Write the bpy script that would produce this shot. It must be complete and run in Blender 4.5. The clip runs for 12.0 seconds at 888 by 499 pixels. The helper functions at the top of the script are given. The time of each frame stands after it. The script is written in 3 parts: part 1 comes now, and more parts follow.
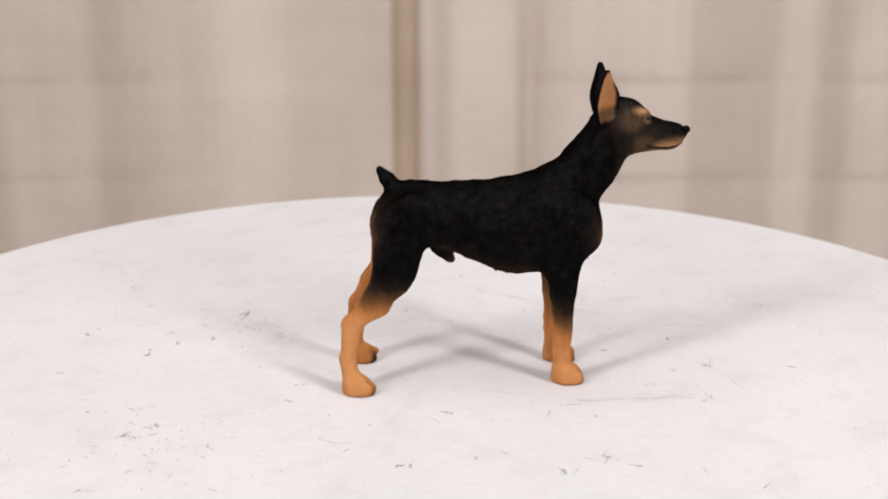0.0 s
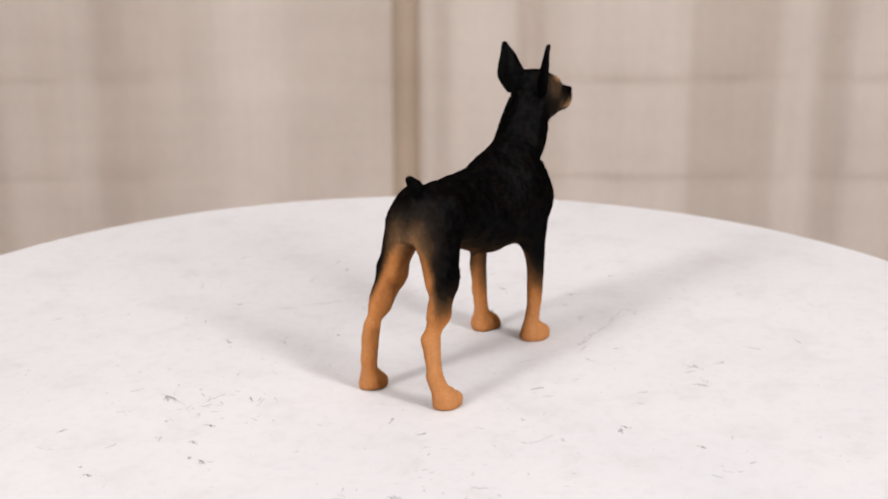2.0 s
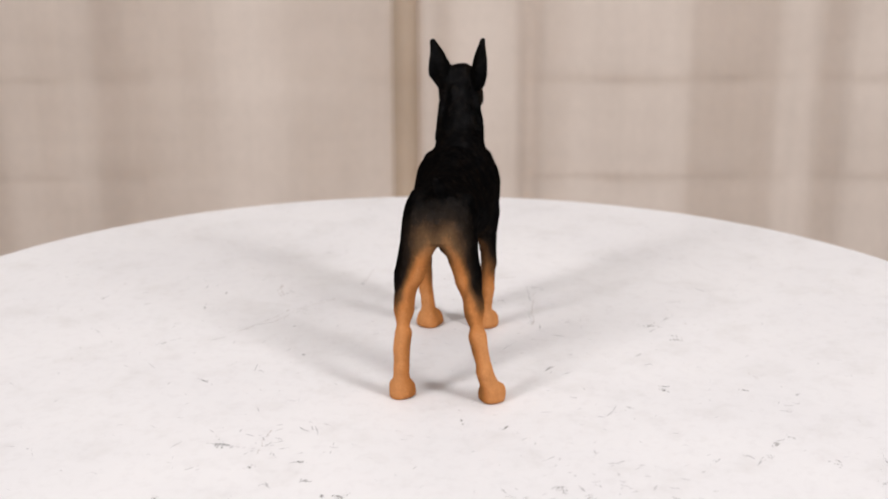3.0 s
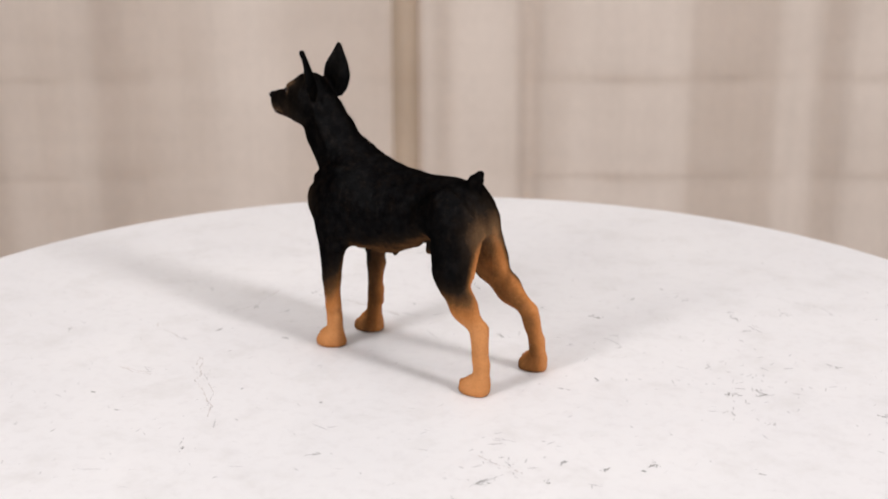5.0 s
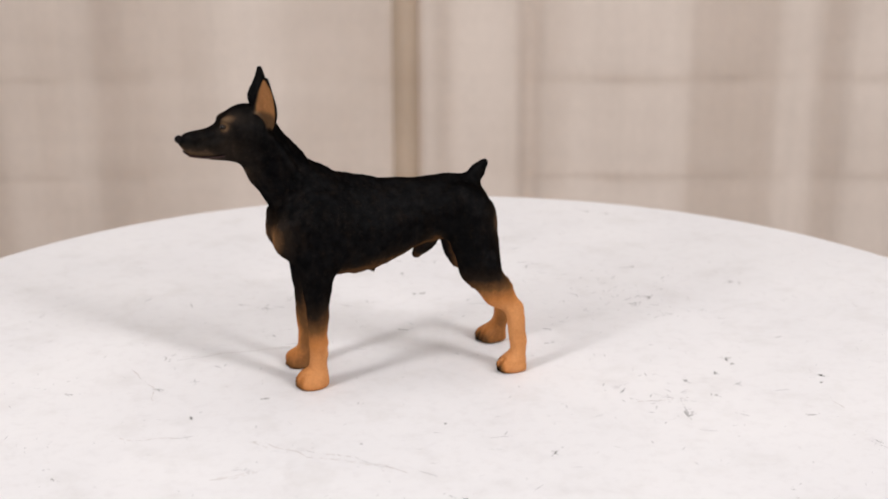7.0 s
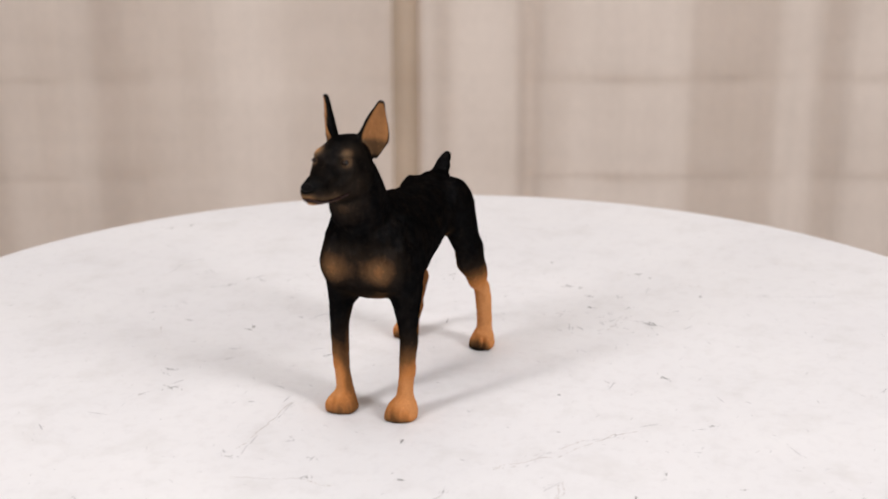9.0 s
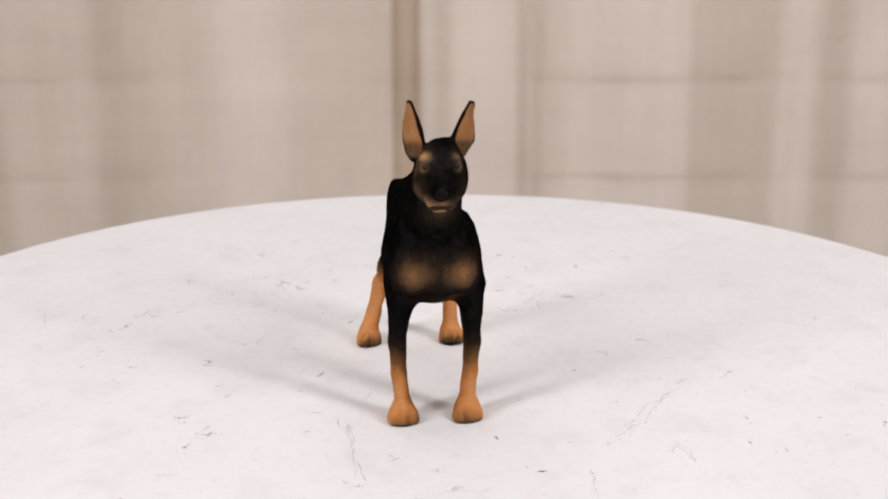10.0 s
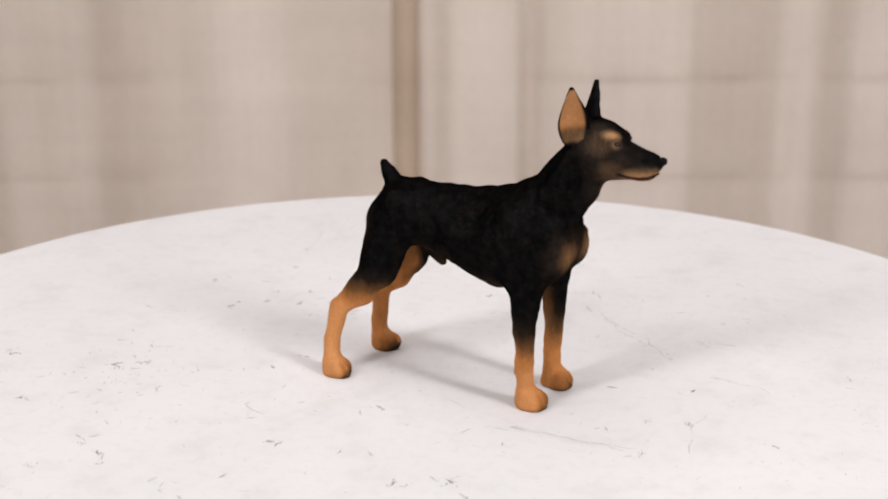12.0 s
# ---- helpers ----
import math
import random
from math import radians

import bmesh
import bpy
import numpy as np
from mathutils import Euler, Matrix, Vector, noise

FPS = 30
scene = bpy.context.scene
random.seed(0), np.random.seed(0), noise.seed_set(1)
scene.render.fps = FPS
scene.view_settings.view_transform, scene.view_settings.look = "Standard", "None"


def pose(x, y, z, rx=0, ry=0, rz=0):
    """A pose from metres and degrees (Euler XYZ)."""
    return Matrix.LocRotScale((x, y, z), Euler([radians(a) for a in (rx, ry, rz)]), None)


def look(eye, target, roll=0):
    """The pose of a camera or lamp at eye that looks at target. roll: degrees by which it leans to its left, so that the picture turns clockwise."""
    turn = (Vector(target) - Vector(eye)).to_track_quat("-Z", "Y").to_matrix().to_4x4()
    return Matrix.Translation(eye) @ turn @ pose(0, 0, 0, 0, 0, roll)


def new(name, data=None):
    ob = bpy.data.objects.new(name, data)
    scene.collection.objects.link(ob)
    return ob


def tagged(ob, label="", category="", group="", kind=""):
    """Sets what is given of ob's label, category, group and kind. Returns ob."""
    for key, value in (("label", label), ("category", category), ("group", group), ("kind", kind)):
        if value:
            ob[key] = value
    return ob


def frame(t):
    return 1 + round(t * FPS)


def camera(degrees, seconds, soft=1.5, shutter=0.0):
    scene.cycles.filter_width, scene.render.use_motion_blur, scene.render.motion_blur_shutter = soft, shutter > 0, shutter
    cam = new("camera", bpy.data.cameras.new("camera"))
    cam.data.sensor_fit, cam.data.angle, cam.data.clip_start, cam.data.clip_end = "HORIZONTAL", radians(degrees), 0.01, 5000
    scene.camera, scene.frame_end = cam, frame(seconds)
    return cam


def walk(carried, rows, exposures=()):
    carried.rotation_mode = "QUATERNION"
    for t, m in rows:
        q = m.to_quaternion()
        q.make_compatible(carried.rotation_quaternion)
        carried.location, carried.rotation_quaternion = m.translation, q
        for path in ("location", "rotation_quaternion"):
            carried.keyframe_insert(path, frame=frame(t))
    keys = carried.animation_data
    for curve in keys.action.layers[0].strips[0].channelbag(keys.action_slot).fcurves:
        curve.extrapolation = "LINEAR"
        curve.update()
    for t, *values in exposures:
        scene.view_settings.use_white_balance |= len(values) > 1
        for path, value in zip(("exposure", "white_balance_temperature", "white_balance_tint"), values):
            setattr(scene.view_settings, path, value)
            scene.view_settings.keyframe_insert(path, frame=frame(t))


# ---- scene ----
cam = camera(32.62, 12.0, soft=1.9)
EYE = (0.0, -0.4, 0.159)
AIM = (EYE[0] + math.sin(radians(0.385)) * math.cos(radians(17.231)),
       EYE[1] + math.cos(radians(0.385)) * math.cos(radians(17.231)),
       EYE[2] - math.sin(radians(17.231)))
walk(cam, [(0.0, look(EYE, AIM, -0.147)), (12.0, look(EYE, AIM, -0.147))])
cam.data.dof.use_dof = True
cam.data.dof.focus_distance = 0.405
cam.data.dof.aperture_fstop = 22

# ---- world and lamps ----
world = bpy.data.worlds.new("studio_air")
scene.world = world
world.use_nodes = True
world.node_tree.nodes["Background"].inputs[0].default_value = (1.0, 0.95, 0.9, 1)
world.node_tree.nodes["Background"].inputs[1].default_value = 0.12
scene.view_settings.exposure = 0.0


def area_lamp(name, eye, target, size, watts, colour):
    data = bpy.data.lights.new(name, "AREA")
    data.shape, data.size, data.size_y, data.energy, data.color = "RECTANGLE", size[0], size[1], watts, colour
    ob = new(name, data)
    ob.matrix_world = look(eye, target)
    return ob


WARM = (1.0, 0.955, 0.945)
COOL = (1.0, 0.97, 0.985)
area_lamp("softbox_light", (-0.75, -0.68, 0.66), (0, 0, 0.03), (0.15, 0.75), 7.4, COOL)
area_lamp("softbox_light", (0.75, -0.68, 0.66), (0, 0, 0.03), (0.15, 0.75), 8.5, COOL)
# unseen overhead fill, added to lift the disc and the curtain
area_lamp("overhead_fill_light", (0.0, 0.0, 1.5), (0, 0.35, 0), (1.4, 1.4), 10.4, WARM)
# unseen back light, added so that the cloth is lit from behind
area_lamp("curtain_back_light", (0.12, 1.58, 0.2), (0.12, 0.0, 0.2), (2.1, 1.7), 17, (1.0, 0.95, 0.955))


# ---- materials ----
def material(name, rough=0.6, spec=0.4):
    m = bpy.data.materials.new(name)
    m.use_nodes = True
    nt = m.node_tree
    b = nt.nodes["Principled BSDF"]
    b.inputs["Roughness"].default_value = rough
    b.inputs["Specular IOR Level"].default_value = spec
    return m, nt, b


def noise_tex(nt, scale, detail=4.0, rough=0.55, coord="Object", stretch=None):
    tc = nt.nodes.new("ShaderNodeTexCoord")
    n = nt.nodes.new("ShaderNodeTexNoise")
    n.inputs["Scale"].default_value = scale
    n.inputs["Detail"].default_value = detail
    n.inputs["Roughness"].default_value = rough
    if stretch:
        mp = nt.nodes.new("ShaderNodeMapping")
        mp.inputs["Scale"].default_value = stretch
        nt.links.new(tc.outputs[coord], mp.inputs["Vector"])
        nt.links.new(mp.outputs[0], n.inputs["Vector"])
    else:
        nt.links.new(tc.outputs[coord], n.inputs["Vector"])
    return n


def ramp(nt, source, stops):
    r = nt.nodes.new("ShaderNodeValToRGB")
    while len(r.color_ramp.elements) < len(stops):
        r.color_ramp.elements.new(0.5)
    for e, (at, c) in zip(r.color_ramp.elements, stops):
        e.position, e.color = at, (*c, 1) if len(c) == 3 else c
    nt.links.new(source, r.inputs[0])
    return r


def bump(nt, b, source, strength, distance):
    k = nt.nodes.new("ShaderNodeBump")
    k.inputs["Strength"].default_value = strength
    k.inputs["Distance"].default_value = distance
    nt.links.new(source, k.inputs["Height"])
    nt.links.new(k.outputs[0], b.inputs["Normal"])


def mix(nt, fac, a, c, mode="MIX"):
    m = nt.nodes.new("ShaderNodeMix")
    m.data_type, m.blend_type = "RGBA", mode
    for sock, v in ((0, fac), (6, a), (7, c)):
        if isinstance(v, bpy.types.NodeSocket):
            nt.links.new(v, m.inputs[sock])
        elif sock == 0:
            m.inputs[0].default_value = v
        else:
            m.inputs[sock].default_value = (*v, 1)
    return m.outputs[2]


def plain(name, colour, rough=0.6, spec=0.4, vary=0.12, scale=40.0, relief=0.0):
    m, nt, b = material(name, rough, spec)
    n = noise_tex(nt, scale)
    lo = tuple(c * (1 - vary) for c in colour)
    hi = tuple(min(1, c * (1 + vary)) for c in colour)
    nt.links.new(ramp(nt, n.outputs[0], [(0.3, lo), (0.7, hi)]).outputs[0], b.inputs["Base Color"])
    if relief:
        bump(nt, b, n.outputs[0], 0.5, relief)
    return m


def coat_paint():
    """Matt airbrushed paint of the figurine: black over tan, by the painted mask."""
    m, nt, b = material("painted_resin", 0.40, 0.05)
    att = nt.nodes.new("ShaderNodeAttribute")
    att.attribute_name = "tan"
    fine = noise_tex(nt, 1500, 5, 0.7)
    hair = noise_tex(nt, 420, 3, 0.6, stretch=(1, 1, 0.35))
    add = nt.nodes.new("ShaderNodeMath")
    add.operation = "MULTIPLY_ADD"
    nt.links.new(hair.outputs[0], add.inputs[0])
    add.inputs[1].default_value = 0.22
    nt.links.new(att.outputs["Fac"], add.inputs[2])
    sub = nt.nodes.new("ShaderNodeMath")
    sub.operation = "SUBTRACT"
    nt.links.new(add.outputs[0], sub.inputs[0])
    sub.inputs[1].default_value = 0.11
    # brown flecks rubbed through the black
    fleck_noise = noise_tex(nt, 800, 4, 0.75)
    fleck = ramp(nt, fleck_noise.outputs[0], [(0.54, (0, 0, 0)), (0.70, (0.09, 0.09, 0.09))])
    flecked = nt.nodes.new("ShaderNodeMath")
    nt.links.new(sub.outputs[0], flecked.inputs[0])
    nt.links.new(fleck.outputs[0], flecked.inputs[1])
    r = ramp(nt, flecked.outputs[0], [(0.0, (0.0010, 0.0010, 0.0011)), (0.22, (0.016, 0.010, 0.006)), (0.5, (0.13, 0.06, 0.022)),
                                  (0.78, (0.46, 0.178, 0.053)), (1.0, (0.59, 0.262, 0.098))])
    light = ramp(nt, flecked.outputs[0], [(0.0, (0.0010, 0.0010, 0.0011)), (0.22, (0.020, 0.014, 0.010)), (0.5, (0.13, 0.082, 0.046)),
                                      (0.78, (0.41, 0.222, 0.10)), (1.0, (0.53, 0.305, 0.155))])
    pale = nt.nodes.new("ShaderNodeAttribute")
    pale.attribute_name = "pale"
    paint = mix(nt, pale.outputs["Fac"], r.outputs[0], light.outputs[0])
    wear = ramp(nt, fine.outputs[0], [(0.35, (0.90, 0.90, 0.90)), (0.7, (1.06, 1.06, 1.06))])
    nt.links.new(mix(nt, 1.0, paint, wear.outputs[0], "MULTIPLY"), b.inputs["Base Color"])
    relief = nt.nodes.new("ShaderNodeMath")
    relief.operation = "MULTIPLY_ADD"
    nt.links.new(hair.outputs[0], relief.inputs[0])
    relief.inputs[1].default_value = 1.6
    nt.links.new(fine.outputs[0], relief.inputs[2])
    bump(nt, b, relief.outputs[0], 0.45, 0.0005)
    # dull paint: almost all of it scatters, a trace is gloss
    matt, gloss, both = nt.nodes.new("ShaderNodeBsdfDiffuse"), nt.nodes.new("ShaderNodeBsdfGlossy"), nt.nodes.new("ShaderNodeMixShader")
    gloss.inputs["Roughness"].default_value = 0.30
    patchy = noise_tex(nt, 420, 5, 0.65)
    sheen = ramp(nt, patchy.outputs[0], [(0.40, (0.0035, 0.0035, 0.0035)), (0.70, (0.008, 0.008, 0.008))])
    nt.links.new(sheen.outputs[0], both.inputs[0])
    for n in (matt, gloss):
        nt.links.new(b.inputs["Normal"].links[0].from_socket, n.inputs["Normal"])
    nt.links.new(b.inputs["Base Color"].links[0].from_socket, matt.inputs["Color"])
    nt.links.new(matt.outputs[0], both.inputs[1])
    nt.links.new(gloss.outputs[0], both.inputs[2])
    nt.links.new(both.outputs[0], nt.nodes["Material Output"].inputs["Surface"])
    nt.nodes.remove(b)
    return m


def disc_white():
    m, nt, b = material("scuffed_white_board", 0.55, 0.3)
    big = noise_tex(nt, 14, 5, 0.6)
    small = noise_tex(nt, 260, 6, 0.7)
    smear = noise_tex(nt, 55, 4, 0.65)
    base = ramp(nt, big.outputs[0], [(0.3, (0.765, 0.757, 0.765)), (0.7, (0.825, 0.815, 0.815))])
    rubbed = ramp(nt, smear.outputs[0], [(0.30, (0.945, 0.94, 0.93)), (0.48, (1, 1, 1))])
    dirt = ramp(nt, small.outputs[0], [(0.28, (0.945, 0.94, 0.94)), (0.5, (1, 1, 1))])
    stained = mix(nt, 1.0, base.outputs[0], rubbed.outputs[0], "MULTIPLY")
    nt.links.new(mix(nt, 1.0, stained, dirt.outputs[0], "MULTIPLY"), b.inputs["Base Color"])
    bump(nt, b, small.outputs[0], 0.15, 0.0003)
    return m


def curtain_cloth(name, sheer, lo, hi):
    """Thin cream cloth that lets part of the light through."""
    m, nt, b = material(name, 0.85, 0.1)
    weave = noise_tex(nt, 700, 3, 0.6, stretch=(1, 1, 0.15))
    big = noise_tex(nt, 9, 3, 0.5)
    c = ramp(nt, big.outputs[0], [(0.3, lo), (0.7, hi)])
    w = ramp(nt, weave.outputs[0], [(0.3, (0.94, 0.94, 0.94)), (0.7, (1.03, 1.03, 1.03))])
    col = mix(nt, 1.0, c.outputs[0], w.outputs[0], "MULTIPLY")
    # uneven threads: long slubs down the warp and across the weft
    for stretch, depth in (((90, 90, 1.5), 0.968), ((5, 5, 60), 0.972)):
        slub = ramp(nt, noise_tex(nt, 1.0, 3, 0.6, stretch=stretch).outputs[0], [(0.32, (depth, depth, depth)), (0.62, (1, 1, 1))])
        col = mix(nt, 1.0, col, slub.outputs[0], "MULTIPLY")
    nt.links.new(col, b.inputs["Base Color"])
    tr = nt.nodes.new("ShaderNodeBsdfTranslucent")
    nt.links.new(mix(nt, 1.0, col, (1.06, 1.0, 0.93), "MULTIPLY"), tr.inputs["Color"])
    both = nt.nodes.new("ShaderNodeMixShader")
    both.inputs[0].default_value = 0.32
    nt.links.new(b.outputs[0], both.inputs[1])
    nt.links.new(tr.outputs[0], both.inputs[2])
    clear = nt.nodes.new("ShaderNodeBsdfTransparent")
    open_weave = nt.nodes.new("ShaderNodeMixShader")
    open_weave.inputs[0].default_value = sheer
    nt.links.new(both.outputs[0], open_weave.inputs[1])
    nt.links.new(clear.outputs[0], open_weave.inputs[2])
    nt.links.new(open_weave.outputs[0], nt.nodes["Material Output"].inputs["Surface"])
    return m


COAT = coat_paint()
WHITE = disc_white()
CLOTH = curtain_cloth("cream_curtain_cloth", 0.0, (0.71, 0.638, 0.585), (0.77, 0.698, 0.645))
SHEER = curtain_cloth("sheer_cream_cloth", 0.48, (0.72, 0.61, 0.47), (0.77, 0.66, 0.52))
THIN = curtain_cloth("thin_darkening_cloth", 0.68, (0.72, 0.61, 0.47), (0.77, 0.66, 0.52))
SCUFF = plain("dark_scuff", (0.30, 0.295, 0.29), 0.7, 0.2, 0.3, 300)
HAIRLINE = plain("grey_hairline_scratch", (0.50, 0.495, 0.50), 0.7, 0.2, 0.2, 300)
STAIN = plain("brown_hairline_crack", (0.56, 0.525, 0.50), 0.7, 0.2, 0.2, 300)
NOSE = plain("black_nose_paint", (0.005, 0.004, 0.004), 0.55, 0.05, 0.2, 900)
EYE_BROWN = plain("eye_brown_gloss", (0.022, 0.012, 0.007), 0.45, 0.25, 0.3, 900)
EYE_DARK = plain("pupil_black_gloss", (0.004, 0.004, 0.004), 0.15, 0.5, 0.1, 900)
LIP = plain("dark_red_lip_paint", (0.028, 0.008, 0.006), 0.6, 0.3, 0.2, 900)
WALL = plain("room_wall_paint", (0.62, 0.61, 0.60), 0.8, 0.2, 0.05, 4)
FLOOR = plain("room_floor_grey", (0.30, 0.27, 0.24), 0.6, 0.3, 0.15, 6)
STAND = plain("turntable_base_black", (0.03, 0.03, 0.03), 0.5, 0.4, 0.15, 60)


def part(name, bm, mat, parent=None, label=""):
    me = bpy.data.meshes.new(name)
    bm.to_mesh(me)
    bm.free()
    me.materials.append(mat)
    ob = new(name, me)
    ob.parent = parent
    if label:
        tagged(ob, label)
    return ob


def smooth(ob):
    for poly in ob.data.polygons:
        poly.use_smooth = True
    return ob


def box(x0, x1, y0, y1, z0, z1):
    bm = bmesh.new()
    bmesh.ops.create_cube(bm, size=1, matrix=Matrix.LocRotScale(((x0 + x1) / 2, (y0 + y1) / 2, (z0 + z1) / 2), None, (x1 - x0, y1 - y0, z1 - z0)))
    return bm


def lathe(profile, steps):
    """A turned solid from (radius, height) pairs, closed at both ends."""
    bm = bmesh.new()
    rings = []
    for rad, z in profile:
        rings.append([bm.verts.new((rad * math.cos(2 * math.pi * k / steps), rad * math.sin(2 * math.pi * k / steps), z)) for k in range(steps)])
    for a, c in zip(rings, rings[1:]):
        for k in range(steps):
            j = (k + 1) % steps
            bm.faces.new((a[k], a[j], c[j], c[k]))
    bm.faces.new(rings[0][::-1])
    bm.faces.new(rings[-1])
    bmesh.ops.recalc_face_normals(bm, faces=bm.faces)
    return bm


# ---- the room ----
GROUND = -0.80
BACK = 1.10
tagged(part("floor", box(-2.2, 2.2, -1.8, 1.6, GROUND - 0.05, GROUND), FLOOR), "plain grey studio floor", "floor", kind="structure")
tagged(part("ceiling", box(-2.2, 2.2, -1.8, 1.6, 1.75, 1.80), WALL), "plain pale studio ceiling", "ceiling", kind="structure")
# unseen wall, left open where the added back light stands
north = box(-2.2, -1.2, 1.6, 1.7, GROUND, 1.75)
for slab in ((1.2, 2.2, GROUND, 1.75), (-1.2, 1.2, GROUND, -0.68), (-1.2, 1.2, 1.08, 1.75)):
    bmesh.ops.create_cube(north, size=1, matrix=Matrix.LocRotScale(((slab[0] + slab[1]) / 2, 1.65, (slab[2] + slab[3]) / 2), None,
                                                                   (slab[1] - slab[0], 0.1, slab[3] - slab[2])))
tagged(part("wall_north", north, WALL), "plain pale wall with an opening added for the curtain back light", "wall", kind="structure")
tagged(part("wall_south", box(-2.2, 2.2, -1.9, -1.8, GROUND, 1.75), WALL), "plain pale studio wall", "wall", kind="structure")
tagged(part("wall_west", box(-2.3, -2.2, -1.9, 1.7, GROUND, 1.75), WALL), "plain pale studio wall", "wall", kind="structure")
tagged(part("wall_east", box(2.2, 2.3, -1.9, 1.7, GROUND, 1.75), WALL), "plain pale studio wall", "wall", kind="structure")


# ---- the curtain ----
def curtain_depth(x, z):
    """How far the cloth stands forward of its hanging line."""
    d = 0.003 * math.sin(x * 31 + 0.7) + 0.002 * math.sin(x * 57 + 2.1) + 0.0015 * math.sin(x * 113)
    d += 0.0008 * math.sin(x * 71 + z * 23) + 0.001 * math.sin(x * 19 - z * 31)
    for at, wide, deep in ((-0.322, 0.026, 0.006), (-0.027, 0.012, 0.016), (0.096, 0.010, 0.008), (0.402, 0.016, 0.006)):
        d -= deep * math.exp(-(((x - at) / wide) ** 4))
    for row in range(-4, 12):
        d -= 0.002 * math.exp(-(((z + 0.1286 - 0.101 * row) / 0.006) ** 2))
    return d


def cloth_sheet(x0, x1, z0, z1, nx, nz, behind):
    bm = bmesh.new()
    grid = []
    for i in range(nx + 1):
        x = x0 + (x1 - x0) * i / nx
        grid.append([])
        for j in range(nz + 1):
            z = z0 + (z1 - z0) * j / nz
            grid[-1].append(bm.verts.new((x, BACK + behind - curtain_depth(x, z), z)))
    for i in range(nx):
        for j in range(nz):
            bm.faces.new((grid[i][j], grid[i + 1][j], grid[i + 1][j + 1], grid[i][j + 1]))
    return bm


def curtain():
    low, high = GROUND + 0.01, 1.3
    ob = tagged(new("curtain"), "pale beige sheer cloth curtain with vertical pleats and horizontal creases", "curtain")
    smooth(part("cloth", cloth_sheet(-1.3, 1.3, low, high, 520, 260, 0.0), CLOTH, ob))
    # added cloth strips, mostly behind the front sheet, that stand in for pleat shading
    for x0, x1, behind, mat in ((-0.342, -0.312, 0.006, THIN), (-0.340, -0.283, 0.010, THIN), (-0.34, -0.22, 0.018, THIN), (-0.041, -0.0145, -0.004, SHEER), (-0.47, -0.34, 0.014, THIN),
                                (-0.041, -0.008, 0.012, SHEER), (0.002, 0.017, 0.006, SHEER), (0.086, 0.107, 0.006, THIN), (0.084, 0.130, 0.010, THIN), (0.256, 0.345, 0.006, SHEER),
                                (0.388, 0.414, 0.006, THIN), (0.384, 0.420, 0.010, THIN), (-0.45, -0.432, 0.010, SHEER), (-0.15, -0.041, 0.016, THIN), (0.72, 0.80, 0.006, CLOTH), (-0.80, -0.74, 0.006, CLOTH)):
        smooth(part("pleat_darkening_strip", cloth_sheet(x0, x1, low, high, max(4, int((x1 - x0) / 0.005)), 130, behind), mat, ob))
    # thin strips added along the creases to darken them like shade
    for z in (-0.1286, -0.2297):
        for x0, x1, tall in ((-0.46, -0.37, 0.007), (-0.342, -0.29, 0.013), (-0.043, -0.01, 0.008), (0.085, 0.20, 0.008),
                             (0.17, 0.31, 0.010), (0.29, 0.36, 0.006), (0.384, 0.47, 0.010)):
            smooth(part("crease_darkening_strip", cloth_sheet(x0, x1, z - tall / 2, z + tall / 2, 24, 4, 0.003), THIN, ob))
    return ob


curtain()

# ---- the turntable ----
RIM = 0.1863
turntable = new("turntable")
tagged(turntable, "round scuffed white turntable disc on a dark base", "turntable")
smooth_disc = lathe([(0.02, -0.008), (RIM - 0.001, -0.008), (RIM, -0.0072), (RIM, -0.0008), (RIM - 0.0008, 0.0), (0.05, 0.0)], 256)
bmesh.ops.translate(smooth_disc, verts=smooth_disc.verts, vec=(-0.0015, 0.0009, 0))
disc = part("disc", smooth_disc, WHITE, turntable, "white scuffed round board")

MM = 0.001
wear = bmesh.new()
chance = random.Random(7)


def stroke(bm, x, y, length, angle, wide):
    """A short uneven scuff on the disc, in millimetres and degrees."""
    n = max(3, int(length / 0.8))
    a = radians(angle)
    ux, uy = math.cos(a), math.sin(a)
    rows = []
    drift = 0.0
    for i in range(n + 1):
        s = i / n
        drift += chance.uniform(-0.10, 0.10) * length / n
        half = wide * (0.25 + math.sin(math.pi * min(max(s, 0.06), 0.94))) * chance.uniform(0.35, 1.0) * 0.5
        cx, cy = x + ux * (s - 0.5) * length - uy * drift, y + uy * (s - 0.5) * length + ux * drift
        rows.append([bm.verts.new(((cx - k * uy * half) * 0.001, (cy + k * ux * half) * 0.001, 0.00006)) for k in (-1, 1)])
    for i, (p, q) in enumerate(zip(rows, rows[1:])):
        if n < 8 or chance.random() < 0.6:
            bm.faces.new((p[0], q[0], q[1], p[1]))


